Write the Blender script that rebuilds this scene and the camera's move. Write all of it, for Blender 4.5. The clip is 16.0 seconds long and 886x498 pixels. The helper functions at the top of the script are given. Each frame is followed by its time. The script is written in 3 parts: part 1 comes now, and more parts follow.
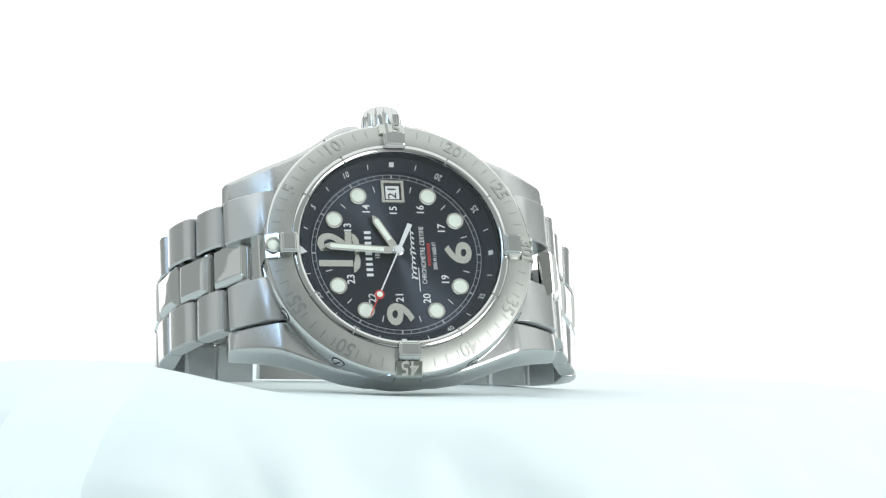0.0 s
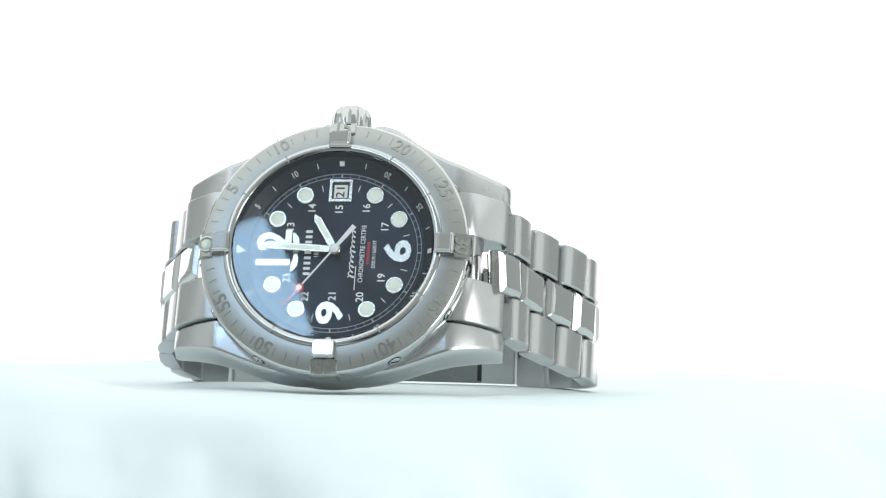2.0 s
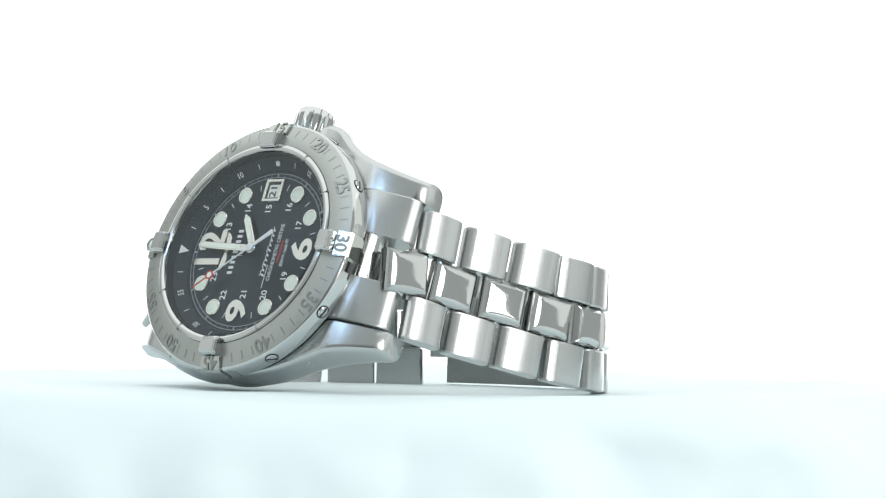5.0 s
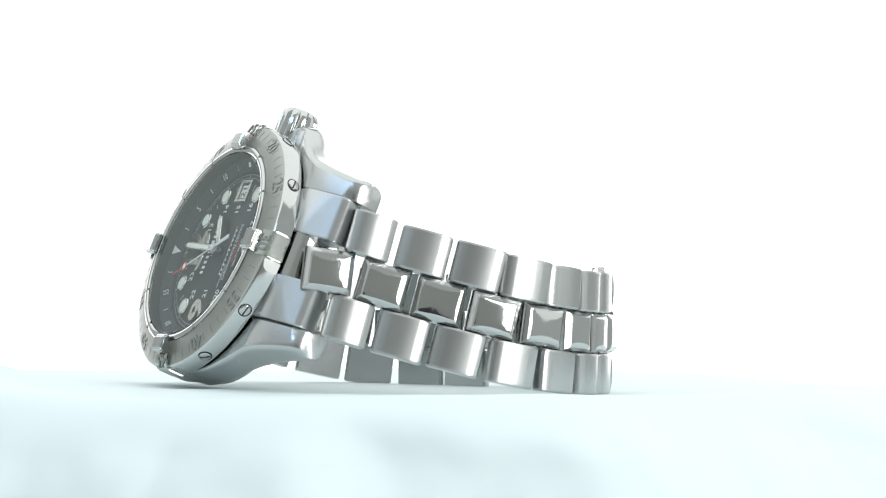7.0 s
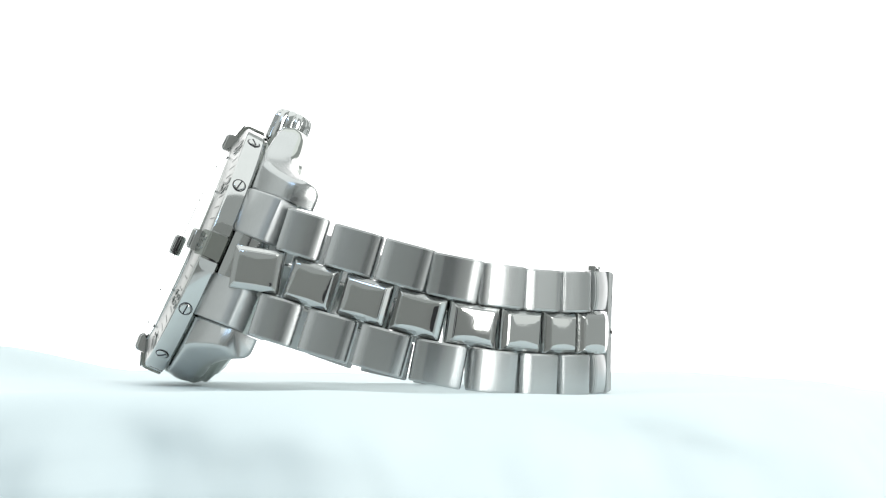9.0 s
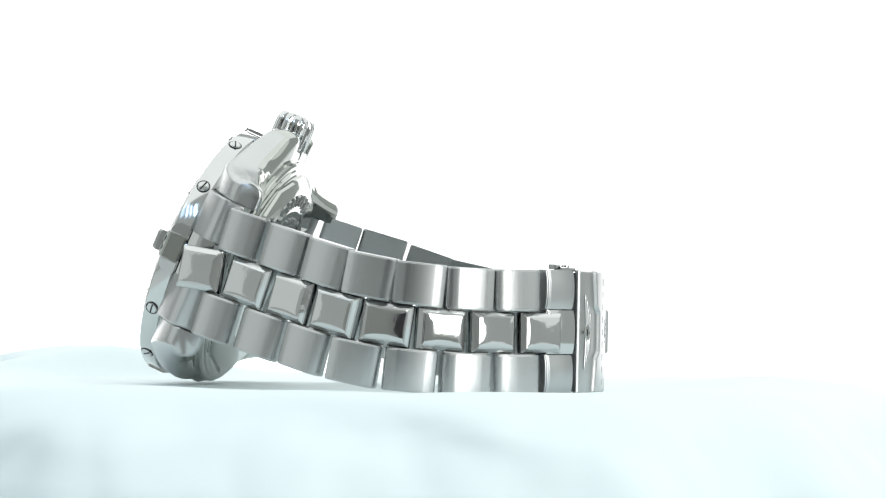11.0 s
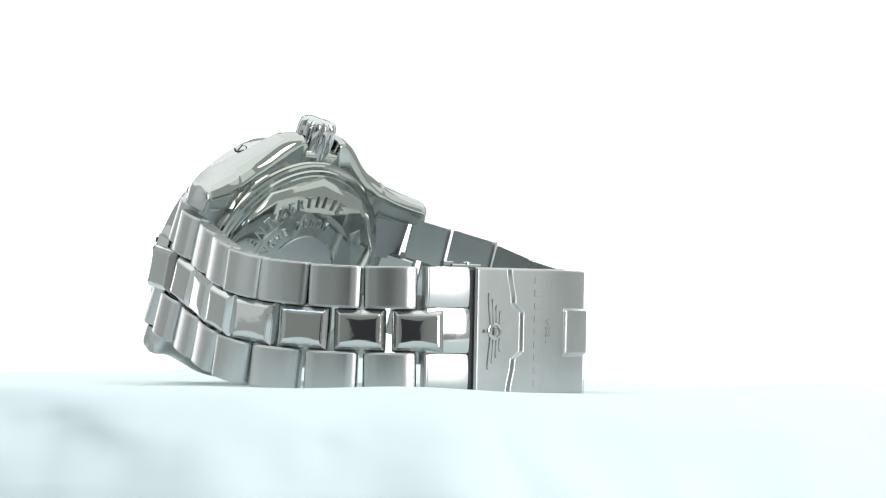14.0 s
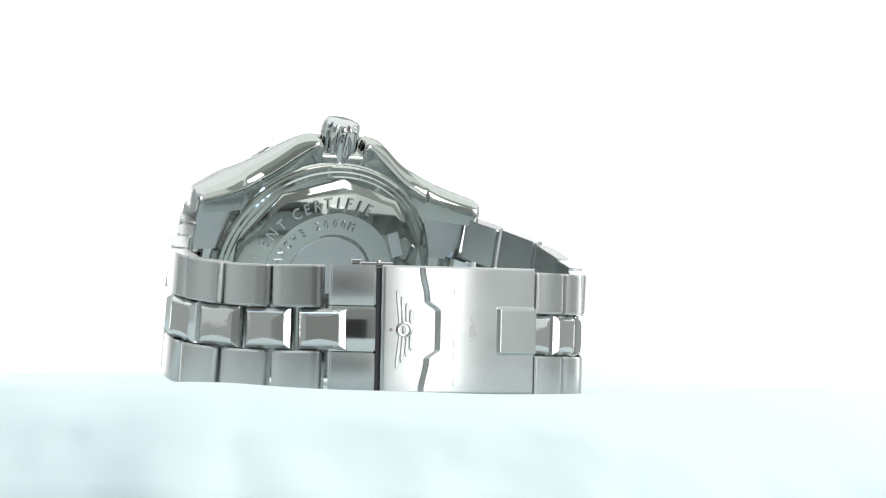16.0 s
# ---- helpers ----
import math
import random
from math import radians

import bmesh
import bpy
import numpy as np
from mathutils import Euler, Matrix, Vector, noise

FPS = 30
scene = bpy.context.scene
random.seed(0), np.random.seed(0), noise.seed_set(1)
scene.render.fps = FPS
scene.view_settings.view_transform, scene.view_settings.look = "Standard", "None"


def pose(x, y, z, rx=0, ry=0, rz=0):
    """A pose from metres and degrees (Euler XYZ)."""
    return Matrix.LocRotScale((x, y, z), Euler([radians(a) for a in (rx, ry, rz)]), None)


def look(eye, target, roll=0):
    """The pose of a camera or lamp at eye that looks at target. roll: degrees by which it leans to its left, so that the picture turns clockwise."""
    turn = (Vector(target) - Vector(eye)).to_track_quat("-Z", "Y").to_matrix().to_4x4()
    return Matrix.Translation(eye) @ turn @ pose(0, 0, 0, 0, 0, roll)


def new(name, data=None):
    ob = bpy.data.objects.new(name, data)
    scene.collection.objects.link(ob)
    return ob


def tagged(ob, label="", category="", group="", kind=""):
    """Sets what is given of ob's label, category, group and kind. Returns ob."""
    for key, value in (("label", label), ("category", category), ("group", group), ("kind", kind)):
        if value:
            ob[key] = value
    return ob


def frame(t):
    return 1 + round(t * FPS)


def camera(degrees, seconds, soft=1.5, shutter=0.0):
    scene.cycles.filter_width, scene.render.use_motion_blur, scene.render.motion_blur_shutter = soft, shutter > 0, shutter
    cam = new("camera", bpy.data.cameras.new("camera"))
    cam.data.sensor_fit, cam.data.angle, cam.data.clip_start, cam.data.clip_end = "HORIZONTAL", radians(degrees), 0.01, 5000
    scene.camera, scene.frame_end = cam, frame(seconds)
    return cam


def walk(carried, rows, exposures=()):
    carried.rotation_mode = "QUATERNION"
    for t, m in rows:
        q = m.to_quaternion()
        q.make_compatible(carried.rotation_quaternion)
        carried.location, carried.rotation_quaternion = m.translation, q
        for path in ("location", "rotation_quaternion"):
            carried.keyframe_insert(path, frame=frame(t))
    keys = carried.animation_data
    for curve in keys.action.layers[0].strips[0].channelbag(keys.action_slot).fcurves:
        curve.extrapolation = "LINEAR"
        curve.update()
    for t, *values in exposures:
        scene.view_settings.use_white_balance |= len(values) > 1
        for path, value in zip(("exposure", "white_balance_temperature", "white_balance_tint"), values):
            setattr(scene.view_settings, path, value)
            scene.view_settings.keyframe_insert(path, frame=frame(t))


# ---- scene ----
# Camera: stands still, level with the watch; watch and cloth turn on a turntable about the world's z axis.
cam = camera(15.66, 16.0, soft=1.2)
EYE = Vector((0.0, -0.5494, 0.0078))
AHEAD = Vector((math.sin(0.02368), math.cos(0.02368), math.tan(0.01586)))
STAND = look(EYE, EYE + AHEAD, 1.183)
walk(cam, [(0.0, STAND), (16.0, STAND)])


def turn(t):
    """The turntable's angle in degrees at t seconds."""
    u = (t - 8) / 8
    return -85.94 - 82.78 * u - 0.2 * u * u - 0.4 * u ** 3


# ---- light ----
def build_light():
    world = bpy.data.worlds.new("world")
    scene.world = world
    world.use_nodes = True
    bg = world.node_tree.nodes["Background"]
    bg.inputs[0].default_value = (0.93, 1.0, 0.97, 1)
    bg.inputs[1].default_value = 0.52

    def area(name, eye, target, sx, sy, watts, colour=(1, 1, 1), roll=0):
        data = bpy.data.lights.new(name, "AREA")
        data.shape, data.size, data.size_y, data.energy, data.color = "RECTANGLE", sx, sy, watts, colour
        ob = new(name, data)
        ob.matrix_world = look(eye, target, roll)
        return ob

    area("softbox_overhead", (0.0, 0.1, 0.62), (0, 0.02, 0), 1.5, 1.1, 4.7, (0.97, 1.0, 0.99))
    # Two added side fills in place of a light tent's bright walls.
    area("fill_left", (-0.75, -0.12, 0.28), (0, 0, 0.02), 0.5, 0.6, 0.3, (0.95, 1.0, 1.0))
    area("fill_right", (0.75, -0.05, 0.30), (0, 0, 0.02), 0.5, 0.6, 0.55, (0.97, 1.0, 0.97))
    # four narrow panes of one high window, mullions between them
    for az, wide, watts in ((26.5, 0.08, 0.8), (36.5, 0.05, 0.22), (45.0, 0.07, 0.30), (55.5, 0.12, 0.20)):
        stand = (-1.06 * math.sin(radians(az)), -1.06 * math.cos(radians(az)), 0.855)
        area("window_light", stand, (0, 0, 0.01), wide, 0.30, watts, (0.46, 0.69, 1.0), 36)
    area("softbox_front_right", (0.64, -0.74, 0.20), (0, 0, 0.0), 0.40, 0.46, 3.6, (1.0, 1.0, 0.98))


scene.view_settings.exposure = 0.0
build_light()


# ---- materials ----
def material(name, colour, rough, metal=0.0, vary=0.0, scale=200.0, bump=0.0, stretch=(1, 1, 1), rough_vary=0.0, coat=0.0):
    m = bpy.data.materials.new(name)
    m.use_nodes = True
    nt = m.node_tree
    b = nt.nodes["Principled BSDF"]
    b.inputs["Base Color"].default_value = (*colour, 1)
    b.inputs["Roughness"].default_value = rough
    b.inputs["Metallic"].default_value = metal
    b.inputs["Coat Weight"].default_value = coat
    if vary or bump or rough_vary:
        tc = nt.nodes.new("ShaderNodeTexCoord")
        mp = nt.nodes.new("ShaderNodeMapping")
        mp.inputs["Scale"].default_value = stretch
        nt.links.new(tc.outputs["Object"], mp.inputs["Vector"])
        n1 = nt.nodes.new("ShaderNodeTexNoise")
        n1.inputs["Scale"].default_value = scale
        n1.inputs["Detail"].default_value = 4
        nt.links.new(mp.outputs[0], n1.inputs["Vector"])
        n2 = nt.nodes.new("ShaderNodeTexNoise")
        n2.inputs["Scale"].default_value = scale * 0.07
        nt.links.new(tc.outputs["Object"], n2.inputs["Vector"])
        mix = nt.nodes.new("ShaderNodeMath")
        mix.operation = "ADD"
        nt.links.new(n1.outputs["Fac"], mix.inputs[0])
        nt.links.new(n2.outputs["Fac"], mix.inputs[1])
        if vary:
            mr = nt.nodes.new("ShaderNodeMapRange")
            mr.inputs["From Min"].default_value, mr.inputs["From Max"].default_value = 0.5, 1.5
            mr.inputs["To Min"].default_value, mr.inputs["To Max"].default_value = 1 - vary, 1 + vary
            nt.links.new(mix.outputs[0], mr.inputs["Value"])
            mul = nt.nodes.new("ShaderNodeVectorMath")
            mul.operation = "SCALE"
            mul.inputs[0].default_value = colour
            nt.links.new(mr.outputs[0], mul.inputs["Scale"])
            nt.links.new(mul.outputs[0], b.inputs["Base Color"])
        if rough_vary:
            mr = nt.nodes.new("ShaderNodeMapRange")
            mr.inputs["From Min"].default_value, mr.inputs["From Max"].default_value = 0.5, 1.5
            mr.inputs["To Min"].default_value, mr.inputs["To Max"].default_value = rough - rough_vary, rough + rough_vary
            nt.links.new(mix.outputs[0], mr.inputs["Value"])
            nt.links.new(mr.outputs[0], b.inputs["Roughness"])
        if bump:
            bp = nt.nodes.new("ShaderNodeBump")
            bp.inputs["Strength"].default_value = 1.0
            bp.inputs["Distance"].default_value = bump
            nt.links.new(n1.outputs["Fac"], bp.inputs["Height"])
            nt.links.new(bp.outputs[0], b.inputs["Normal"])
    return m


STEEL = (0.515, 0.528, 0.528)
# brushed links: grain runs across the band (local y), so it is stretched along y
BRUSHED = material("brushed_steel", STEEL, 0.26, 1, 0.01, 4500, 0.0, (1, 0.02, 1), 0.007)
SATIN = material("satin_steel", STEEL, 0.31, 1, 0.05, 3500, 0.0, (1, 1, 0.25), 0.02)
BEZEL = material("bezel_steel", (0.42, 0.435, 0.42), 0.34, 1, 0.08, 2500, 0.0, (1, 1, 0.25), 0.04)
LUG = material("lug_steel", STEEL, 0.26, 1, 0.04, 3500, 0.0, (1, 1, 0.25), 0.02)
POLISHED = material("polished_steel", (0.56, 0.57, 0.565), 0.10, 1, 0.03, 600, 0, (1, 1, 1), 0.02)
MIRROR = material("mirror_steel", (0.57, 0.58, 0.575), 0.07, 1, 0.02, 260, 0.000035)
BACK = material("case_back_steel", (0.47, 0.49, 0.465), 0.07, 1, 0.04, 900, 0, (1, 1, 1), 0.03)
DARK_STEEL = material("dark_steel", (0.32, 0.33, 0.32), 0.42, 1, 0.1, 2000)
# Near-black colour that stands for shade in recesses and gaps.
DARK = material("recess_shade", (0.03, 0.03, 0.035), 0.4, 0.3, 0.1, 800)
DIAL = material("dial_black", (0.006, 0.008, 0.014), 0.28, 0.0, 0.25, 700, 0, (1, 1, 1), 0.05, 0.3)
FLANGE = material("flange_black", (0.014, 0.020, 0.034), 0.35)
FLANGE.node_tree.nodes["Principled BSDF"].inputs["Specular IOR Level"].default_value = 0.2
WHITE = material("printed_white", (0.72, 0.76, 0.78), 0.5, 0, 0.04, 900)
GREY = material("printed_grey", (0.38, 0.42, 0.46), 0.5, 0, 0.04, 900)
LUME = material("luminous_paint", (0.80, 0.88, 0.80), 0.6, 0, 0.05, 1200)
RED = material("red_lacquer", (0.55, 0.03, 0.03), 0.35, 0, 0.05, 900)
APPLIED = material("applied_steel", (0.78, 0.78, 0.74), 0.2, 1, 0.03, 900)
PAPER = material("date_paper", (0.75, 0.78, 0.78), 0.6, 0, 0.03, 900)
INK = material("date_ink", (0.03, 0.03, 0.04), 0.5, 0, 0.03, 900)


def glass_material():
    m = bpy.data.materials.new("sapphire_crystal")
    m.use_nodes = True
    nt = m.node_tree
    nt.nodes.remove(nt.nodes["Principled BSDF"])
    out = nt.nodes["Material Output"]
    tr = nt.nodes.new("ShaderNodeBsdfTransparent")
    gl = nt.nodes.new("ShaderNodeBsdfGlossy")
    gl.inputs["Roughness"].default_value = 0.032
    gl.inputs["Color"].default_value = (0.93, 1.0, 0.97, 1)
    # coated crystal: little gloss face on, strong gloss at a slant
    lw = nt.nodes.new("ShaderNodeLayerWeight")
    lw.inputs["Blend"].default_value = 0.5
    pw = nt.nodes.new("ShaderNodeMath")
    pw.operation = "POWER"
    pw.inputs[1].default_value = 5.0
    nt.links.new(lw.outputs["Facing"], pw.inputs[0])
    fr = nt.nodes.new("ShaderNodeMath")
    fr.operation = "MULTIPLY_ADD"
    fr.use_clamp = True
    fr.inputs[1].default_value, fr.inputs[2].default_value = 2.0, 0.058
    nt.links.new(pw.outputs[0], fr.inputs[0])
    mx = nt.nodes.new("ShaderNodeMixShader")
    nt.links.new(fr.outputs[0], mx.inputs[0])
    nt.links.new(tr.outputs[0], mx.inputs[1])
    nt.links.new(gl.outputs[0], mx.inputs[2])
    nt.links.new(mx.outputs[0], out.inputs["Surface"])
    return m


GLASS = glass_material()


def cloth_material():
    m = material("white_satin", (0.77, 0.86, 0.88), 0.7, 0, 0.02, 60, 0, (1, 1, 1), 0.05)
    b = m.node_tree.nodes["Principled BSDF"]
    b.inputs["Specular IOR Level"].default_value = 0.12
    return m


CLOTH = cloth_material()


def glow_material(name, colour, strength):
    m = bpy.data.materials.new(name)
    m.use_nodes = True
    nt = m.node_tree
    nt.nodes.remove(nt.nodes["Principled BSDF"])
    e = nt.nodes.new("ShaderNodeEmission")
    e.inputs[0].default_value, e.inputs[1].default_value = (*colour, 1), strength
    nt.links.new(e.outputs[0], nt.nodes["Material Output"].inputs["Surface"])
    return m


# ---- mesh helpers (millimetres in, metres out) ----
MM = 0.001
# Case frame in the turntable's space: x towards six o'clock, y towards the crown, z out of the dial; origin at the dial's centre.
CASE = Matrix(((0.97036, -0.10406, 0.21813, 0.0062817),
               (0.24129, 0.36555, -0.89897, -0.0265366),
               (0.01381, 0.92496, 0.37982, 0.015159),
               (0, 0, 0, 1)))


class Shape:
    """Collects vertices and faces in millimetres."""

    def __init__(self):
        self.v, self.f, self.smooth = [], [], []

    def add(self, verts, faces, m=None, smooth=False):
        o = len(self.v)
        self.v += [tuple(m @ Vector(p)) if m else tuple(p) for p in verts]
        self.f += [[i + o for i in f] for f in faces]
        self.smooth += [smooth] * len(faces)
        return self

    def lathe(self, profile, seg=96, m=None, smooth=True, closed=False, start=0.0, sweep=360.0):
        n = len(profile)
        full = abs(sweep - 360) < 1e-6
        cols = seg if full else seg + 1
        vs = []
        for j in range(cols):
            a = radians(start + sweep * j / seg)
            vs += [(r * math.cos(a), r * math.sin(a), z) for r, z in profile]
        fs = []
        for j in range(seg):
            k = (j + 1) % cols
            for i in range(n if closed else n - 1):
                i2 = (i + 1) % n
                fs.append((j * n + i, k * n + i, k * n + i2, j * n + i2))
        if not full and closed:
            fs.append(tuple(range(n))[::-1])
            fs.append(tuple(seg * n + i for i in range(n)))
        return self.add(vs, fs, m, smooth)

    def disc(self, r, z, seg=64, m=None, down=False):
        vs = [(r * math.cos(2 * math.pi * i / seg), r * math.sin(2 * math.pi * i / seg), z) for i in range(seg)]
        f = tuple(range(seg))
        return self.add(vs, [f[::-1] if down else f], m)

    def prism(self, poly, z0, z1, m=None, bevel=0.0, smooth=False):
        """A polygon (counter-clockwise) raised from z0 to z1, its upper edge bevelled."""
        n = len(poly)
        cx, cy = sum(p[0] for p in poly) / n, sum(p[1] for p in poly) / n
        rings = [[(x, y, z0) for x, y in poly]]
        if bevel:
            rings.append([(x, y, z1 - bevel) for x, y in poly])
            ins = []
            for i in range(n):
                a, b, c = Vector(poly[i - 1]), Vector(poly[i]), Vector(poly[(i + 1) % n])
                d1, d2 = (b - a).normalized(), (c - b).normalized()
                nn = Vector((-(d1.y + d2.y), d1.x + d2.x))
                nn = nn.normalized() if nn.length > 1e-6 else Vector((cx - b.x, cy - b.y)).normalized()
                ins.append((b.x + nn.x * bevel, b.y + nn.y * bevel, z1))
            rings.append(ins)
        else:
            rings.append([(x, y, z1) for x, y in poly])
        vs = [p for r in rings for p in r]
        fs = [tuple(range(n))[::-1], tuple((len(rings) - 1) * n + i for i in range(n))]
        for k in range(len(rings) - 1):
            fs += [(k * n + i, k * n + (i + 1) % n, (k + 1) * n + (i + 1) % n, (k + 1) * n + i) for i in range(n)]
        return self.add(vs, fs, m, smooth)

    def box(self, x0, x1, y0, y1, z0, z1, m=None, bevel=0.0):
        return self.prism([(x0, y0), (x1, y0), (x1, y1), (x0, y1)], z0, z1, m, bevel)

    def loft(self, rings, m=None, smooth=False, caps=True):
        n = len(rings[0])
        vs = [p for r in rings for p in r]
        fs = []
        for k in range(len(rings) - 1):
            fs += [(k * n + i, k * n + (i + 1) % n, (k + 1) * n + (i + 1) % n, (k + 1) * n + i) for i in range(n)]
        if caps:
            fs += [tuple(range(n))[::-1], tuple((len(rings) - 1) * n + i for i in range(n))]
        return self.add(vs, fs, m, smooth)

    def mesh(self, name, mat, m=None, bevel=0.0):
        me = bpy.data.meshes.new(name)
        pts = [tuple((m @ (Vector(p) * MM)) if m else Vector(p) * MM) for p in self.v]
        me.from_pydata(pts, [], self.f)
        bm = bmesh.new()
        bm.from_mesh(me)
        bmesh.ops.recalc_face_normals(bm, faces=bm.faces)
        for f, s in zip(bm.faces, self.smooth):
            f.smooth = s
        if bevel:
            bmesh.ops.remove_doubles(bm, verts=bm.verts, dist=0.000002)
            bmesh.ops.bevel(bm, geom=[e for e in bm.edges if e.calc_face_angle(0) > radians(28)], offset=bevel * MM, segments=2, affect="EDGES", clamp_overlap=True)
            for f in bm.faces:
                f.smooth = True
        bm.to_mesh(me)
        bm.free()
        me.materials.append(mat)
        if bevel or any(self.smooth):
            me.set_sharp_from_angle(angle=radians(24 if bevel else 35))
        return me


def part(name, shape, mat, parent, label="", m=None, bevel=0.0):
    """Links a shape as one mesh object under its thing; m: its space within the thing, baked into the mesh."""
    ob = new(name, shape.mesh(name, mat, m, bevel))
    ob.parent = parent
    return tagged(ob, label)


def text_shape(body, size, depth=0.06, shape=None, m=None, squeeze=1.0, align="CENTER", bold=0.0):
    """Lettering in the built-in font, in millimetres, centred on the origin in the xy plane."""
    cu = bpy.data.curves.new("lettering", "FONT")
    cu.body, cu.size, cu.extrude, cu.align_x, cu.align_y = body, size, depth, align, "CENTER"
    cu.resolution_u, cu.offset = 3, bold
    ob = bpy.data.objects.new("lettering", cu)
    scene.collection.objects.link(ob)
    dg = bpy.context.evaluated_depsgraph_get()
    dg.update()
    me = bpy.data.meshes.new_from_object(ob.evaluated_get(dg))
    shape = shape or Shape()
    shape.add([(v.co.x * squeeze, v.co.y, v.co.z) for v in me.vertices], [tuple(p.vertices) for p in me.polygons], m)
    bpy.data.objects.remove(ob)
    bpy.data.curves.remove(cu)
    bpy.data.meshes.remove(me)
    return shape


def upright(x, y, z):
    """Where the dial's lettering lies: its up is towards twelve (-x), its right towards three (+y)."""
    return Matrix.Translation((x, y, z)) @ Matrix.Rotation(radians(90), 4, "Z")


def clock(minute):
    """Angle in the case frame of a minute on the dial."""
    return 180 - 6 * minute


def polar(a, r, z, spin=0.0):
    return Matrix.Translation((r * math.cos(radians(a)), r * math.sin(radians(a)), z)) @ Matrix.Rotation(radians(a + spin), 4, "Z")


def smoothstep(a, b, x):
    u = min(1, max(0, (x - a) / (b - a)))
    return u * u * (3 - 2 * u)


watch = new("wristwatch")
tagged(watch, "steel diving watch with black dial lying sideways on white satin", "watch")


# ---- case ----
def flank(x):
    """Half width of the case at x, seen from the front."""
    ax = abs(x)
    pts = [(0, 21.6), (6, 21.5), (10, 20.8), (14, 19.35), (18, 17.75), (22, 16.5), (25, 15.75), (26.6, 15.4), (27.2, 15.0)]
    for (x0, y0), (x1, y1) in zip(pts, pts[1:]):
        if ax <= x1:
            return y0 + (y1 - y0) * (ax - x0) / (x1 - x0)
    return pts[-1][1]


def lug_top(x):
    ax = abs(x)
    return -1.3 - 5.0 * (max(0, ax - 19) / 8) ** 1.4


def lug_bottom(x):
    ax = abs(x)
    return -7.7 - 4.0 * (max(0, ax - 14) / 13) ** 1.2


def case_shape():
    s = Shape()
    # middle: round drum under the bezel
    s.lathe([(0, -1.2), (20.9, -1.2), (21.3, -1.6), (21.3, -6.8), (20.4, -8.0), (19.0, -8.4), (0, -8.4)], 128)
    return s


def shoulder(x):
    """Half width on the crown's side, where the case swells beside the crown."""
    ax = abs(x)
    pts = [(0, 22.7), (3.85, 22.7), (3.95, 24.3), (4.6, 24.9), (7.2, 24.6), (8.6, 23.7), (10, 22.5), (11.5, 21.2), (13, 20.1), (16, 18.4), (19, 17.1), (22, 16.2), (25, 15.6), (26.6, 15.3), (27.2, 15.0)]
    for (x0, y0), (x1, y1) in zip(pts, pts[1:]):
        if ax <= x1:
            return y0 + (y1 - y0) * (ax - x0) / (x1 - x0)
    return pts[-1][1]


def lug(side, end):
    """A shoulder of the case that runs out into a lug, with a bevelled back edge."""
    rings = []
    stations = [0, 1.5, 3.0, 3.8, 4.0, 4.3, 4.8] + [5.4 + 0.5 * k for k in range(24)] + [17.4, 17.6] + [18.0 + 0.5 * k for k in range(16)] + [26, 26.4, 26.7, 26.9, 27.0]
    for x in stations:
        outline = shoulder if side == 1 else flank
        # the sweep from shoulder to tip is smoothed
        yo = sum(outline(x + 0.4 * k) for k in range(-4, 5)) / 9 if 6 < x < 25.5 else outline(x)
        zt, zb = lug_top(x), lug_bottom(x)
        # what stands out beside the crown lies a little lower than the bezel's seat
        swell = max(0.0, yo - flank(x))
        zt -= 0.45 * swell
        yi = 11.3 if x > 17.5 else 8.0
        if x > 26:
            k = math.sqrt(max(0, 1 - ((x - 26) / 1.05) ** 2))
            mid = (zt + zb) / 2
            zt, zb = mid + (zt - mid) * (0.55 + 0.45 * k), mid + (zb - mid) * (0.55 + 0.45 * k)
        r = min(1.1, (zt - zb) * 0.3)
        back = min(3.4, 0.45 * (yo - yi))
        ring = [(yi, zb), (yi, zt - 0.3), (yi + 0.3, zt)]
        for k in range(6):
            a = radians(90 * k / 5)
            ring.append((yo - 0.4 - r + r * math.sin(a), zt - r + r * math.cos(a)))
        zm, wide = zt - 0.42 * (zt - zb), (back + 0.6) * (0.35 + 0.65 * smoothstep(4.5, 9, x) if side == 1 else 1)
        for k in range(10):
            a = radians(10 * k)
            ring.append((yo - wide + wide * math.cos(a) ** 0.8, zm - (zm - zb) * math.sin(a) ** 0.8))
        rings.append([(end * x, side * y, z) for y, z in ring])
    return Shape().loft(rings, smooth=True)


part("case", case_shape(), BACK, watch, "round brushed steel case middle", CASE)
for side in (1, -1):
    for end in (1, -1):
        horn = part("lug", lug(side, end), LUG, watch, "sloping brushed steel lug with polished underside", CASE)
        # the underside and the guards beside the crown are polished
        horn.data.materials.append(BACK)
        back_way = CASE.to_3x3().transposed()
        for face in horn.data.polygons:
            n, c = back_way @ face.normal, CASE.inverted() @ face.center
            if (n.z < -0.3 and abs(c.x) < 0.0255) or (side == 1 and abs(c.x) < 0.0085 and n.z < 0.75):
                face.material_index = 1


def crown_shape():
    s = Shape()
    seg = 96
    rings = []
    for y, k, flute in ((20.0, 0.93, 0), (22.0, 0.95, 0), (22.4, 1, 1), (25.9, 1, 1), (26.9, 0.93, 0.8), (27.4, 0.80, 0.2), (27.7, 0.5, 0), (27.75, 0.2, 0)):
        ring = []
        for j in range(seg):
            a = 2 * math.pi * j / seg
            ridge = 1 - 0.13 * flute * (0.5 + 0.5 * math.cos(a * 12)) ** 4.0
            r = 3.45 * k * ridge
            ring.append((r * math.cos(a), y, -4.6 + r * math.sin(a)))
        rings.append(ring)
    return s.loft(rings, smooth=True)


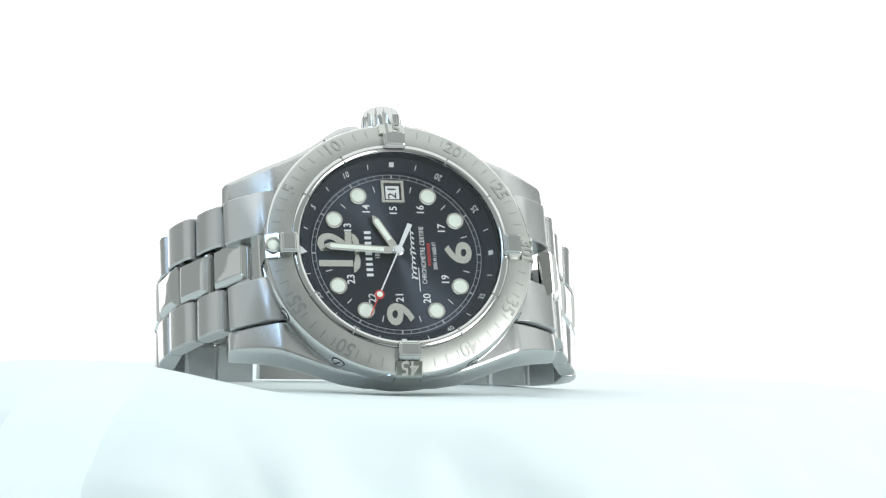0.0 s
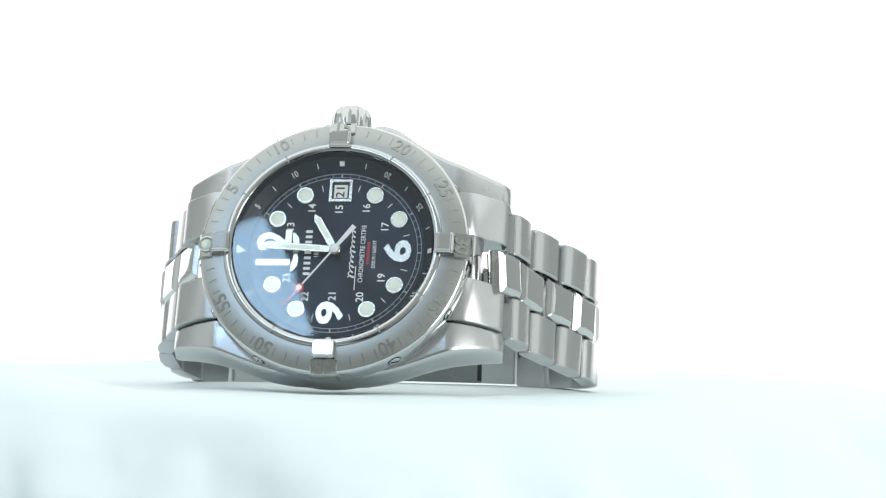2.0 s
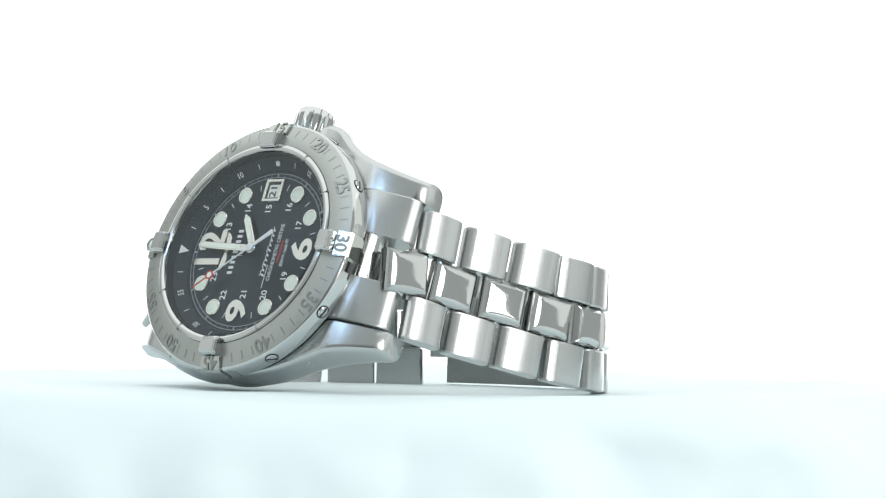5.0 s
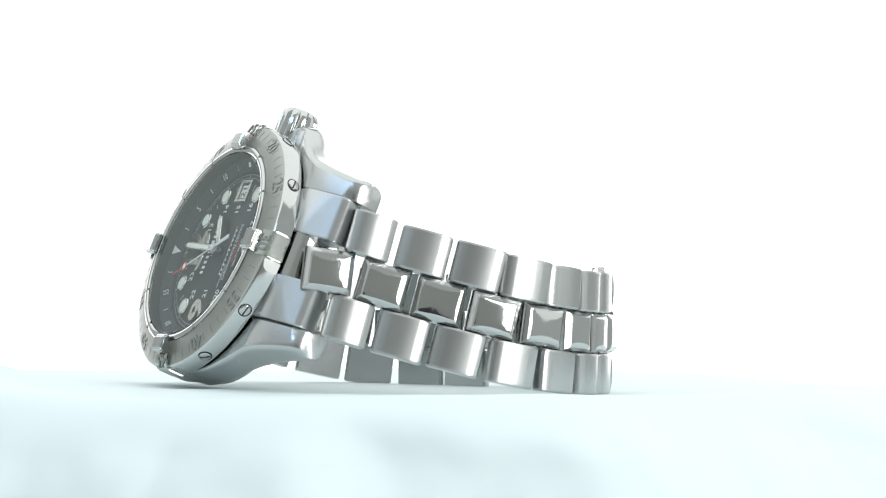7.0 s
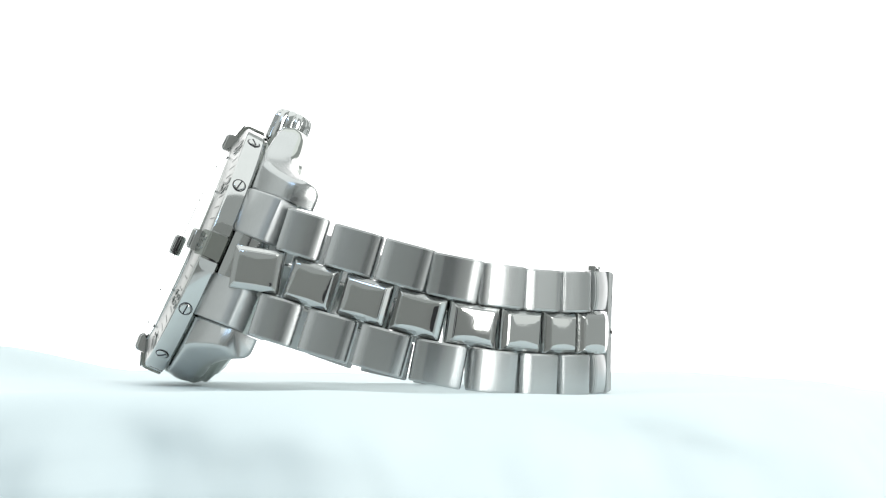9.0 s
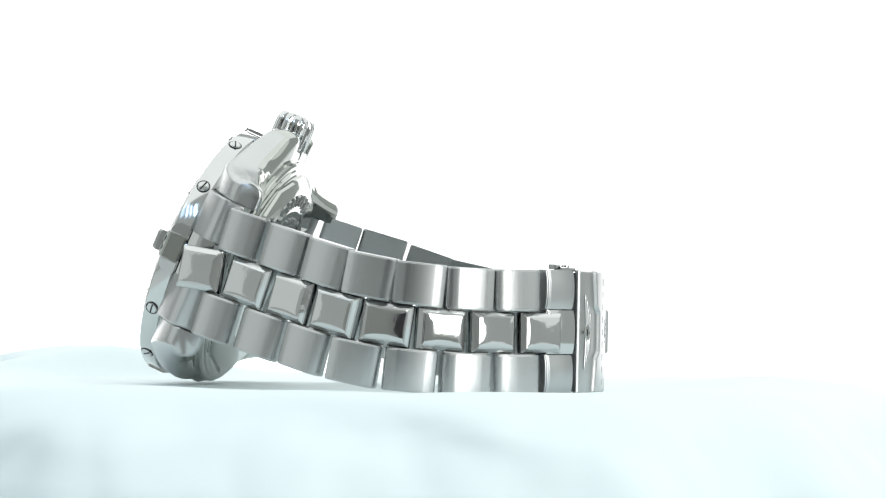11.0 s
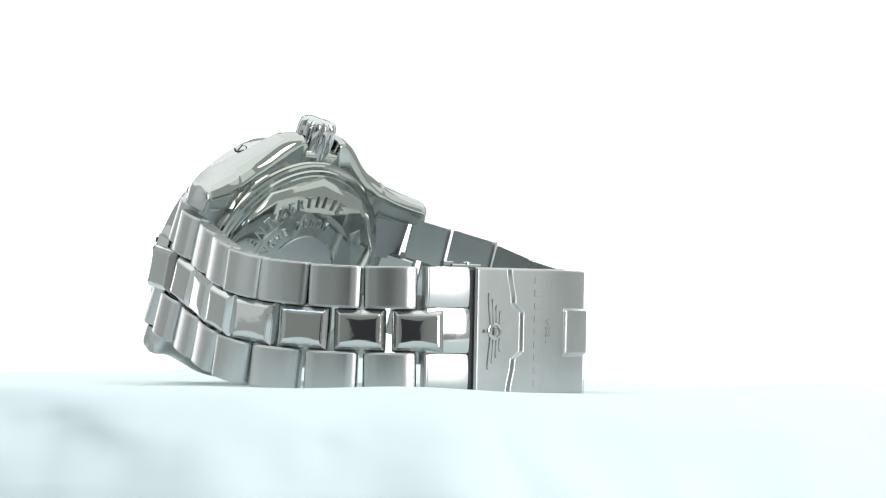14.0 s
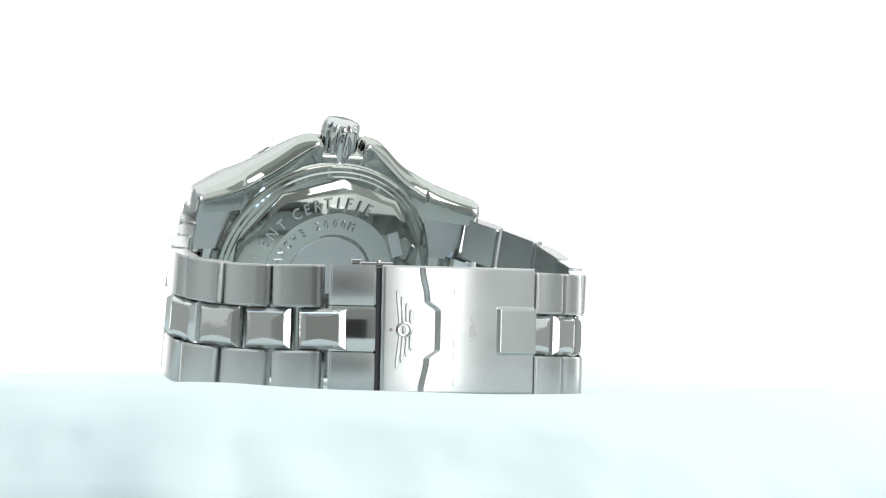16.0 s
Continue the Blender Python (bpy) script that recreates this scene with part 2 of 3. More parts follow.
crown = part("crown", crown_shape(), POLISHED, watch, "fluted polished steel winding crown", CASE)

# ---- case back ----
back = part("case_back", Shape().lathe([(20.4, -7.4), (20.4, -8.5), (20.1, -8.8), (19.5, -8.85), (19.3, -9.15), (18.7, -9.2), (18.5, -9.4), (0, -9.4)], 128)
            .loft([[(r * math.cos(radians(36 * i + 18)), r * math.sin(radians(36 * i + 18)), z) for i in range(10)] for r, z in ((18.5, -9.3), (18.3, -9.9), (16.9, -10.7))]),
            BACK, watch, "polished ten-sided steel case back with engraved lettering", CASE)
part("engraved_ring", Shape().lathe([(12.3, -10.6), (12.3, -10.78), (8.4, -10.78), (8.4, -10.6)], 96), BACK, back, "", CASE)
part("back_medallion", Shape().lathe([(8.0, -10.6), (7.8, -10.9), (0, -10.9)], 96), SATIN, back, "round matt medallion", CASE)


def back_letters(body, radius, mid, size, step):
    s = Shape()
    n = len(body)
    for i, ch in enumerate(body):
        if ch == " ":
            continue
        # read from behind: letters run the other way round
        a = mid + (i - (n - 1) / 2) * step
        m = polar(a, radius, -10.75) @ Matrix.Rotation(math.pi, 4, "Y") @ Matrix.Rotation(radians(90), 4, "Z")
        text_shape(ch, size, 0.28, s, m, 0.8)
    return s


part("engraved_lettering", back_letters("CERTIFIE", 14.2, 84, 3.0, 8.0), SATIN, back, "", CASE)
part("engraved_lettering", back_letters("ENT", 14.2, 34, 3.0, 9.0), SATIN, back, "", CASE)
part("engraved_lettering", back_letters("2000M", 10.3, 88, 2.2, 9.0), SATIN, back, "", CASE)
part("engraved_lettering", back_letters("ETANCHE", 10.3, 26, 2.2, 9.0), SATIN, back, "", CASE)


part("serial_plate", Shape().box(12.6, 14.6, -4.2, 0.5, -10.85, -10.6, Matrix.Rotation(radians(157), 4, "Z"), 0.0), POLISHED, back, "", CASE)
for i in range(6):
    part("engraved_bar", Shape().box(-1.05, 1.05, -0.2, 0.2, -10.9, -10.6, polar(-30 + 8.8 * i, 14.2, 0)), SATIN, back, "", CASE)

# ---- bezel ----
bezel = part("bezel", Shape().lathe([(21.6, 1.0), (21.62, 2.3), (18.0, 3.45), (17.8, 3.4), (17.8, 2.0)], 180),
             BEZEL, watch, "brushed steel rotating bezel with engraved minutes", CASE)
part("bezel_rim", Shape().lathe([(18.6, -1.1), (21.6, -1.1), (22.0, -0.7), (22.0, 1.95), (21.85, 2.18), (21.6, 2.31)], 180), POLISHED, bezel, "polished upright rim of the bezel", CASE)
part("inner_ring", Shape().lathe([(17.75, 2.0), (17.75, 3.6), (17.4, 3.8), (16.9, 3.8), (16.6, 3.6), (16.5, 3.0), (16.5, 1.2)], 128), POLISHED, bezel, "polished steel ring round the crystal", CASE)
for i in range(12):
    if i % 3:
        part("ring_notch", Shape().box(16.5, 17.85, -0.1, 0.1, 3.5, 3.815), DARK_STEEL, bezel, "", CASE @ Matrix.Rotation(radians(30 * i), 4, "Z"))


def slope(r):
    """Height of the bezel's sloping face."""
    return 3.45 - (r - 18.0) * 0.319


def on_slope(a, r, lift=0.0, spin=-90):
    """A place on the bezel's slope: local y outwards, z off the slope."""
    return polar(a, r, slope(r) + lift, spin) @ Matrix.Rotation(-math.atan(0.319), 4, "X")


def rider_shape():
    """A rider tab: raised plate on the slope, with a claw that grips the inner ring."""
    s = Shape()
    w = 2.15
    outline = [(22.25, -0.9), (22.25, 2.0), (21.9, 2.6), (19.9, 3.3), (19.75, 3.1), (19.75, 1.5), (21.0, -0.9)]
    return s.loft([[(x, y, z) for x, z in outline] for y in (-w, w)])


def claw_shape():
    claw = [(19.85, 2.6), (19.85, 4.3), (19.45, 4.85), (17.4, 4.95), (16.85, 4.55), (16.8, 3.9), (17.3, 3.75), (18.0, 2.7)]
    return Shape().loft([[(x, y, z - (0.25 if abs(y) > 1.6 and z > 4 else 0)) for x, z in claw] for y in (-1.75, -1.5, 1.5, 1.75)])


for a in (0, 90, 180, 270):
    tab = part("rider_tab", rider_shape(), BACK, bezel, "raised steel rider tab", CASE @ Matrix.Rotation(radians(a), 4, "Z"), 0.2)
    part("claw", claw_shape(), POLISHED, tab, "polished claw over the crystal's ring", CASE @ Matrix.Rotation(radians(a), 4, "Z"), 0.35)
for a in (0, 90, 180, 270):
    for side in (1, -1):
        m = CASE @ Matrix.Rotation(radians(a + side * 8.6), 4, "Z")
        outline = [(-0.9, -0.9), (0.9, -0.9), (0.9, 1.1), (0.45, 1.75), (-0.3, 2.05), (-0.9, 2.1)]
        outline = [(side * y, z) for y, z in outline]
        plate = [[(x, y, z) for y, z in outline] for x in (21.6, 22.06)]
        part("bezel_flat", Shape().loft(plate), MIRROR, bezel, "polished flat beside a rider tab", m)
for minute in range(5, 60, 5):
    s = text_shape(str(minute), 3.25, 0.10, None, on_slope(clock(minute), 20.9 if minute % 15 == 0 else 20.05, 0.46 if minute % 15 == 0 else 0.0), 0.92, bold=0.05)
    part("numeral", s, DARK_STEEL, bezel, "", CASE)
for minute in range(60):
    if minute % 5 and min(minute % 15, 15 - minute % 15) > 1:
        s = Shape().box(-0.11, 0.11, -0.75, 0.75, -0.08, 0.03, on_slope(clock(minute), 20.3))
        part("minute_line", s, DARK_STEEL, bezel, "", CASE)
for i in range(12):
    a = 30 * i
    if a % 90:
        m = CASE @ Matrix.Translation((22.0 * math.cos(radians(a)), 22.0 * math.sin(radians(a)), 0.75)) @ Matrix.Rotation(radians(a), 4, "Z") @ Matrix.Rotation(radians(90), 4, "Y")
        m = Matrix.LocRotScale(m.to_translation(), m.to_quaternion(), None)
        loc = CASE @ Vector((22.0 * math.cos(radians(a)) * MM, 22.0 * math.sin(radians(a)) * MM, 0.75 * MM))
        m.translation = loc
        screw = part("screw", Shape().lathe([(0.95, -0.3), (0.95, 0.12), (0.8, 0.25), (0, 0.3)], 24), POLISHED, bezel, "small slotted steel screw", m)
        # Seat and slot aren't cut in; their dark colour gives the recess shade.
        part("screw_seat", Shape().lathe([(0.98, -0.2), (0.98, 0.03), (1.16, 0.03), (1.16, -0.2)], 24), DARK, screw, "", m)
        part("screw_slot", Shape().box(-0.85, 0.85, -0.12, 0.12, 0.2, 0.33, Matrix.Rotation(radians(40 + 37 * i), 4, "Z")), DARK, screw, "", m)
pearl = part("pearl", Shape().lathe([(1.35, 3.0), (1.35, 3.75), (1.1, 3.95), (1.0, 3.7)], 32, Matrix.Translation((-20.8, 0, -0.35))), POLISHED, bezel, "", CASE)
part("pearl_fill", Shape().lathe([(1.02, 3.6), (0.6, 3.85), (0, 3.9)], 24, Matrix.Translation((-20.8, 0, -0.35))), LUME, pearl, "luminous dot", CASE)

# ---- dial ----
dial = part("dial", Shape().lathe([(14.6, -0.4), (14.6, -0.12), (0, -0.12)], 128), DIAL, watch, "glossy black dial with white markings", CASE)
flange = part("dial_flange", Shape().lathe([(14.4, 0.0), (14.5, 0.25), (16.45, 1.5), (16.5, 3.2)], 128), FLANGE, watch, "sloping black ring with white minute figures", CASE)
def sunray_material():
    """Lacquered dial whose fine brushing runs out from the centre."""
    m = bpy.data.materials.new("sunray_black")
    m.use_nodes = True
    nt = m.node_tree
    b = nt.nodes["Principled BSDF"]
    b.inputs["Base Color"].default_value = (0.038, 0.046, 0.064, 1)
    b.inputs["Metallic"].default_value = 1.0
    b.inputs["Roughness"].default_value = 0.37
    b.inputs["Anisotropic"].default_value = 0.97
    b.inputs["Anisotropic Rotation"].default_value = 0.0
    # the highlight stretches outwards from the centre
    tc = nt.nodes.new("ShaderNodeTexCoord")
    out = nt.nodes.new("ShaderNodeVectorTransform")
    out.vector_type, out.convert_from, out.convert_to = "VECTOR", "OBJECT", "WORLD"
    nt.links.new(tc.outputs["Object"], out.inputs[0])
    unit = nt.nodes.new("ShaderNodeVectorMath")
    unit.operation = "NORMALIZE"
    nt.links.new(out.outputs[0], unit.inputs[0])
    nt.links.new(unit.outputs[0], b.inputs["Tangent"])
    return m


face = part("sunray_face", Shape().lathe([(14.5, 0.004), (0.001, 0.004)], 128), sunray_material(), dial, "")
face.matrix_basis = CASE
part("crystal", Shape().lathe([(16.55, 3.3), (16.5, 3.55), (16.3, 3.74), (8, 3.9), (0.0, 3.95)], 96), GLASS, watch, "clear domed sapphire crystal", CASE).visible_shadow = False


def rail():
    s = Shape()
    for r0, r1 in ((13.3, 13.39), (13.95, 14.04)):
        s.lathe([(r0, 0.012), (r1, 0.012)], 120)
    for minute in range(60):
        s.box(13.39, 13.95, -0.035 if minute % 5 else -0.12, 0.035 if minute % 5 else 0.12, 0.0, 0.012, Matrix.Rotation(radians(6 * minute), 4, "Z"))
    return s


part("minute_track", rail(), GREY, dial, "", CASE)
for hour in (1, 2, 4, 5, 7, 8, 10, 11):
    m = CASE @ Matrix.Translation(Vector((11.6 * math.cos(radians(clock(5 * hour))), 11.6 * math.sin(radians(clock(5 * hour))), 0)) * MM)
    mk = part("hour_marker", Shape().lathe([(1.48, 0), (1.48, 0.32), (1.38, 0.42), (1.12, 0.42), (1.1, 0.3)], 40), APPLIED, dial, "round luminous hour marker with steel rim", m)
    part("marker_fill", Shape().lathe([(1.13, 0.3), (0.8, 0.38), (0, 0.4)], 32), LUME, mk, "", m)
for body, x, y, size, sq in (("12", -9.9, 0.0, 7.7, 1.0), ("6", 10.4, 0.1, 5.9, 1.38), ("9", 0.0, -10.7, 5.9, 1.38)):
    part("hour_numeral", text_shape(body, size, 0.2, None, upright(x, y, 0.2), sq, bold=0.17), APPLIED, dial, "large applied steel numeral", CASE)
for hour in (13, 14, 15, 16, 17, 19, 20, 21, 22, 23):
    a, r = clock(5 * (hour - 12)), 9.0 if hour not in (15, 21) else 7.6
    part("small_numeral", text_shape(str(hour), 1.75, 0.012, None, upright(r * math.cos(radians(a)), r * math.sin(radians(a)), 0.014), 1.0, bold=0.02), WHITE, dial, "", CASE)
for hour in range(12):
    part("half_hour_line", Shape().box(11.2, 12.3, -0.06, 0.06, 0, 0.014, Matrix.Rotation(radians(clock(5 * hour + 2.5)), 4, "Z")), WHITE, dial, "", CASE)
for i in range(9):
    part("red_print", Shape().box(5.05, 5.55, -2.0 + 0.45 * i, -1.75 + 0.45 * i, 0, 0.014), RED, dial, "", CASE)
part("dial_lettering", text_shape("CHRONOMETRE CERTIFIE", 1.12, 0.012, None, upright(4.35, -0.2, 0.014), 0.78), WHITE, dial, "", CASE)
part("dial_lettering", text_shape("2000 M / 6600 FT", 0.95, 0.012, None, upright(6.3, -0.3, 0.014), 0.72), WHITE, dial, "", CASE)


def script_wave():
    """The maker's script line as plain running loops of uneven height, with its underline."""
    s = Shape()
    n, loops = 320, 10
    line = []
    for k in range(n + 1):
        u = loops * k / n
        tall = (0.62, 0.34, 0.5, 0.32, 0.3, 0.56, 0.32, 0.3, 0.34, 0.3)[min(loops - 1, int(u))]
        a = 2 * math.pi * u
        line.append((2.85 - tall * math.cos(a) * 0.8 - 0.12, -4.6 + 8.8 * k / n + 0.3 * math.sin(a) + 0.22 * math.cos(a)))
    for (x0, y0), (x1, y1) in zip(line, line[1:]):
        d = Vector((x1 - x0, y1 - y0)).normalized() * 0.075
        s.add([(x0 + d.y, y0 - d.x, 0.014), (x1 + d.y, y1 - d.x, 0.014), (x1 - d.y, y1 + d.x, 0.014), (x0 - d.y, y0 + d.x, 0.014)], [(0, 1, 2, 3)])
    s.box(3.36, 3.5, -6.6, -2.4, 0, 0.014)
    return s


part("script_mark", script_wave(), WHITE, dial, "", CASE)


for i in range(9):
    part("maker_bar", Shape().box(-5.2, -4.1, -4.0 + i * 0.93, -3.52 + i * 0.93, 0, 0.014), WHITE, dial, "", CASE)
part("dial_lettering", text_shape("1884", 1.15, 0.012, None, upright(-3.2, 0, 0.014), 0.85), WHITE, dial, "", CASE)


def wing_mark(z):
    """A pair of plain wings either side of a small disc."""
    s = Shape()
    for side in (1, -1):
        poly = [(-0.3, 0.35), (0.35, 0.4), (0.55, 1.4), (0.35, 2.5), (-0.25, 3.3), (-0.75, 3.5), (-0.7, 2.2)]
        poly = [(x, side * y) for x, y in poly]
        s.prism(poly if side == 1 else poly[::-1], z, z + 0.2, bevel=0.05)
    s.lathe([(0.5, z), (0.5, z + 0.25), (0, z + 0.3)], 20)
    return s


part("wing_mark", wing_mark(0.0), APPLIED, dial, "small applied steel wings", CASE @ Matrix.Translation((-0.0066, 0, 0)))
for minute in range(5, 60, 5):
    a = clock(minute)
    if minute % 15:
        spin = 90 if 16 < minute < 44 else -90
        part("flange_figure", text_shape(str(minute), 1.45, 0.012, None, polar(a, 15.45, 0.9, spin) @ Matrix.Rotation(radians(32 if spin == 90 else -32) * -1, 4, "X"), 0.85), WHITE, flange, "", CASE)
    elif minute:
        part("flange_mark", Shape().box(-0.4, 0.4, -0.4, 0.4, 0, 0.02, polar(a, 15.45, 0.9) @ Matrix.Rotation(radians(-32), 4, "Y")), WHITE, flange, "", CASE)
part("flange_triangle", Shape().prism([(0.85, -0.8), (0.85, 0.8), (-0.75, 0)][::-1], 0, 0.02, polar(180, 15.45, 0.9) @ Matrix.Rotation(radians(-32), 4, "Y")), WHITE, flange, "", CASE)
for i in range(12):
    part("flange_line", Shape().box(-0.45, 0.45, -0.06, 0.06, 0, 0.02, polar(clock(5 * i + 2.5), 15.45, 0.9) @ Matrix.Rotation(radians(-32), 4, "Y")), WHITE, flange, "", CASE)

# date window
# Flat dark plate: the shade of a sunken date is its colour.
part("date_shade", Shape().prism([(-1.9, 8.95), (1.9, 8.95), (1.9, 12.95), (-1.9, 12.95)], 0, 0.012), DARK, dial, "", CASE)
part("date_disc", Shape().prism([(-1.12, 9.7), (1.12, 9.7), (1.12, 12.0), (-1.12, 12.0)], 0.012, 0.024), PAPER, dial, "", CASE)
frame_shape = Shape()
for x0, x1, y0, y1 in ((-1.95, 1.95, 8.9, 9.45), (-1.95, 1.95, 12.4, 12.95), (-1.95, -1.4, 9.45, 12.4), (1.4, 1.95, 9.45, 12.4)):
    frame_shape.box(x0, x1, y0, y1, 0, 0.35, None, 0.12)
part("date_window", frame_shape, APPLIED, dial, "square steel frame round the date", CASE)
part("date_numeral", text_shape("21", 2.0, 0.012, None, upright(0, 10.85, 0.04), 1.15, bold=0.02), INK, dial, "", CASE)


# ---- hour and minute hands of the dial ----
def pointer(length, width, tip, z):
    s = Shape()
    w = width / 2
    poly = [(-0.2, -0.45), (0.8, -0.5), (1.6, -w), (length - tip, -w), (length, -0.12), (length, 0.12), (length - tip, w), (1.6, w), (0.8, 0.5), (-0.2, 0.45)]
    return s.prism(poly, z, z + 0.25, None, 0.08)


def pointer_fill(a, b, width, z):
    w = width / 2
    return Shape().prism([(a, -w), (b, -w), (b + w, 0), (b, w), (a, w)], z, z + 0.05)


def at_angle(a):
    return CASE @ Matrix.Rotation(radians(a), 4, "Z")


ANG_HOUR, ANG_MINUTE = 121.0, 176.0
hour_pointer = part("hour_pointer", pointer(7.4, 1.35, 1.0, 0.75), APPLIED, watch, "short steel hour pointer with luminous fill", at_angle(ANG_HOUR))
part("pointer_fill", pointer_fill(2.4, 6.3, 0.75, 1.0), LUME, hour_pointer, "", at_angle(ANG_HOUR))
minute_pointer = part("minute_pointer", pointer(12.2, 1.25, 1.1, 1.15), APPLIED, watch, "long steel minute pointer with luminous fill", at_angle(ANG_MINUTE))
part("pointer_fill", pointer_fill(2.4, 11.0, 0.65, 1.4), LUME, minute_pointer, "", at_angle(ANG_MINUTE))
part("centre_hub", Shape().lathe([(0.95, 0), (0.95, 1.5), (0.8, 1.6), (0, 1.65)], 32), POLISHED, watch, "", CASE)

second_shape = Shape().box(-0.2, 8.0, -0.12, 0.12, 1.72, 1.85).prism([(-5.0, -0.42), (-0.6, -0.3), (-0.6, 0.3), (-5.0, 0.42)], 1.72, 1.87, None, 0.05)
second_shape.lathe([(0.7, 1.66), (0.7, 1.95), (0, 2.05)], 24)
second = part("second_pointer", second_shape, WHITE, watch, "thin white second pointer with red tip")
red = part("red_tip", Shape().box(8.0, 12.6, -0.1, 0.1, 1.72, 1.85).lathe([(0.78, 1.70), (0.78, 1.88), (0.45, 1.89)], 24, Matrix.Translation((8.7, 0, 0))), RED, second, "red lacquered tip")
part("second_dot", Shape().lathe([(0.5, 1.8), (0.5, 1.9), (0, 1.96)], 20, Matrix.Translation((8.7, 0, 0))), LUME, red, "small luminous dot")


# ---- bracelet ----
def spline(points, n=40):
    """Dense polyline through points by Catmull-Rom."""
    p = [Vector(q) for q in points]
    p = [2 * p[0] - p[1]] + p + [2 * p[-1] - p[-2]]
    out = []
    for i in range(1, len(p) - 2):
        for k in range(n):
            t = k / n
            out.append(0.5 * ((2 * p[i]) + (p[i + 1] - p[i - 1]) * t + (2 * p[i - 1] - 5 * p[i] + 4 * p[i + 1] - p[i + 2]) * t * t
                              + (3 * p[i] - p[i - 1] - 3 * p[i + 1] + p[i + 2]) * t ** 3))
    out.append(p[-2])
    return out


LEAN = (CASE.to_3x3() @ Vector((0, 1, 0))).normalized()


class Band:
    """Outer face of the band's middle, from a lug to the clasp; it leans with the case at first and ends upright."""

    def __init__(self, points, upright_at, way=1):
        self.p = spline(points)
        self.s = [0.0]
        for a, b in zip(self.p, self.p[1:]):
            self.s.append(self.s[-1] + (b - a).length)
        self.length, self.upright_at, self.way = self.s[-1], upright_at, way

    def point(self, s):
        s = max(0, min(self.length, s))
        i = int(np.searchsorted(self.s, s)) - 1
        i = max(0, min(len(self.p) - 2, i))
        k = (s - self.s[i]) / (self.s[i + 1] - self.s[i])
        return self.p[i].lerp(self.p[i + 1], k)

    def frame_at(self, s, width=4.0):
        """A matrix (mm): x along the band, y up across it, z outwards."""
        a, b = self.point(s - width), self.point(s + width)
        t = (b - a).normalized() * self.way
        k = smoothstep(0, self.upright_at, s)
        up = LEAN.lerp(Vector((0, 0, 1)), k)
        up = (up - t * up.dot(t)).normalized()
        n = t.cross(up)
        m = Matrix((t, up, n)).transposed().to_4x4()
        m.translation = (self.point(s - width * 0.8) + self.point(s + width * 0.8) + 2 * self.point(s)) / 4
        return m


# right-hand run (six o'clock), left-hand run (twelve o'clock); both end under the clasp
SIX = Band([(32.0, -22.7, 12.8), (32.4, -13.0, 12.1), (32.95, -3.75, 9.5), (34.85, 5.7, 7.1), (35.9, 15.2, 4.85), (33.2, 24.3, 3.5), (26.0, 32.3, 2.85), (17.9, 37.8, 2.8), (9.9, 42.1, 2.9), (1.2, 44.5, 3.0)], 60)
TWELVE = Band([(-18.2, -28.0, 14.2), (-25.9, -21.0, 11.2), (-32.1, -13.3, 8.6), (-35.1, -5.0, 5.6), (-36.2, 4.3, 3.6), (-35.1, 13.3, 2.3), (-31.1, 20.9, 2.3), (-25.3, 27.7, 2.4), (-17.0, 32.95, 2.5), (-7.6, 36.4, 2.6)], 60, -1)


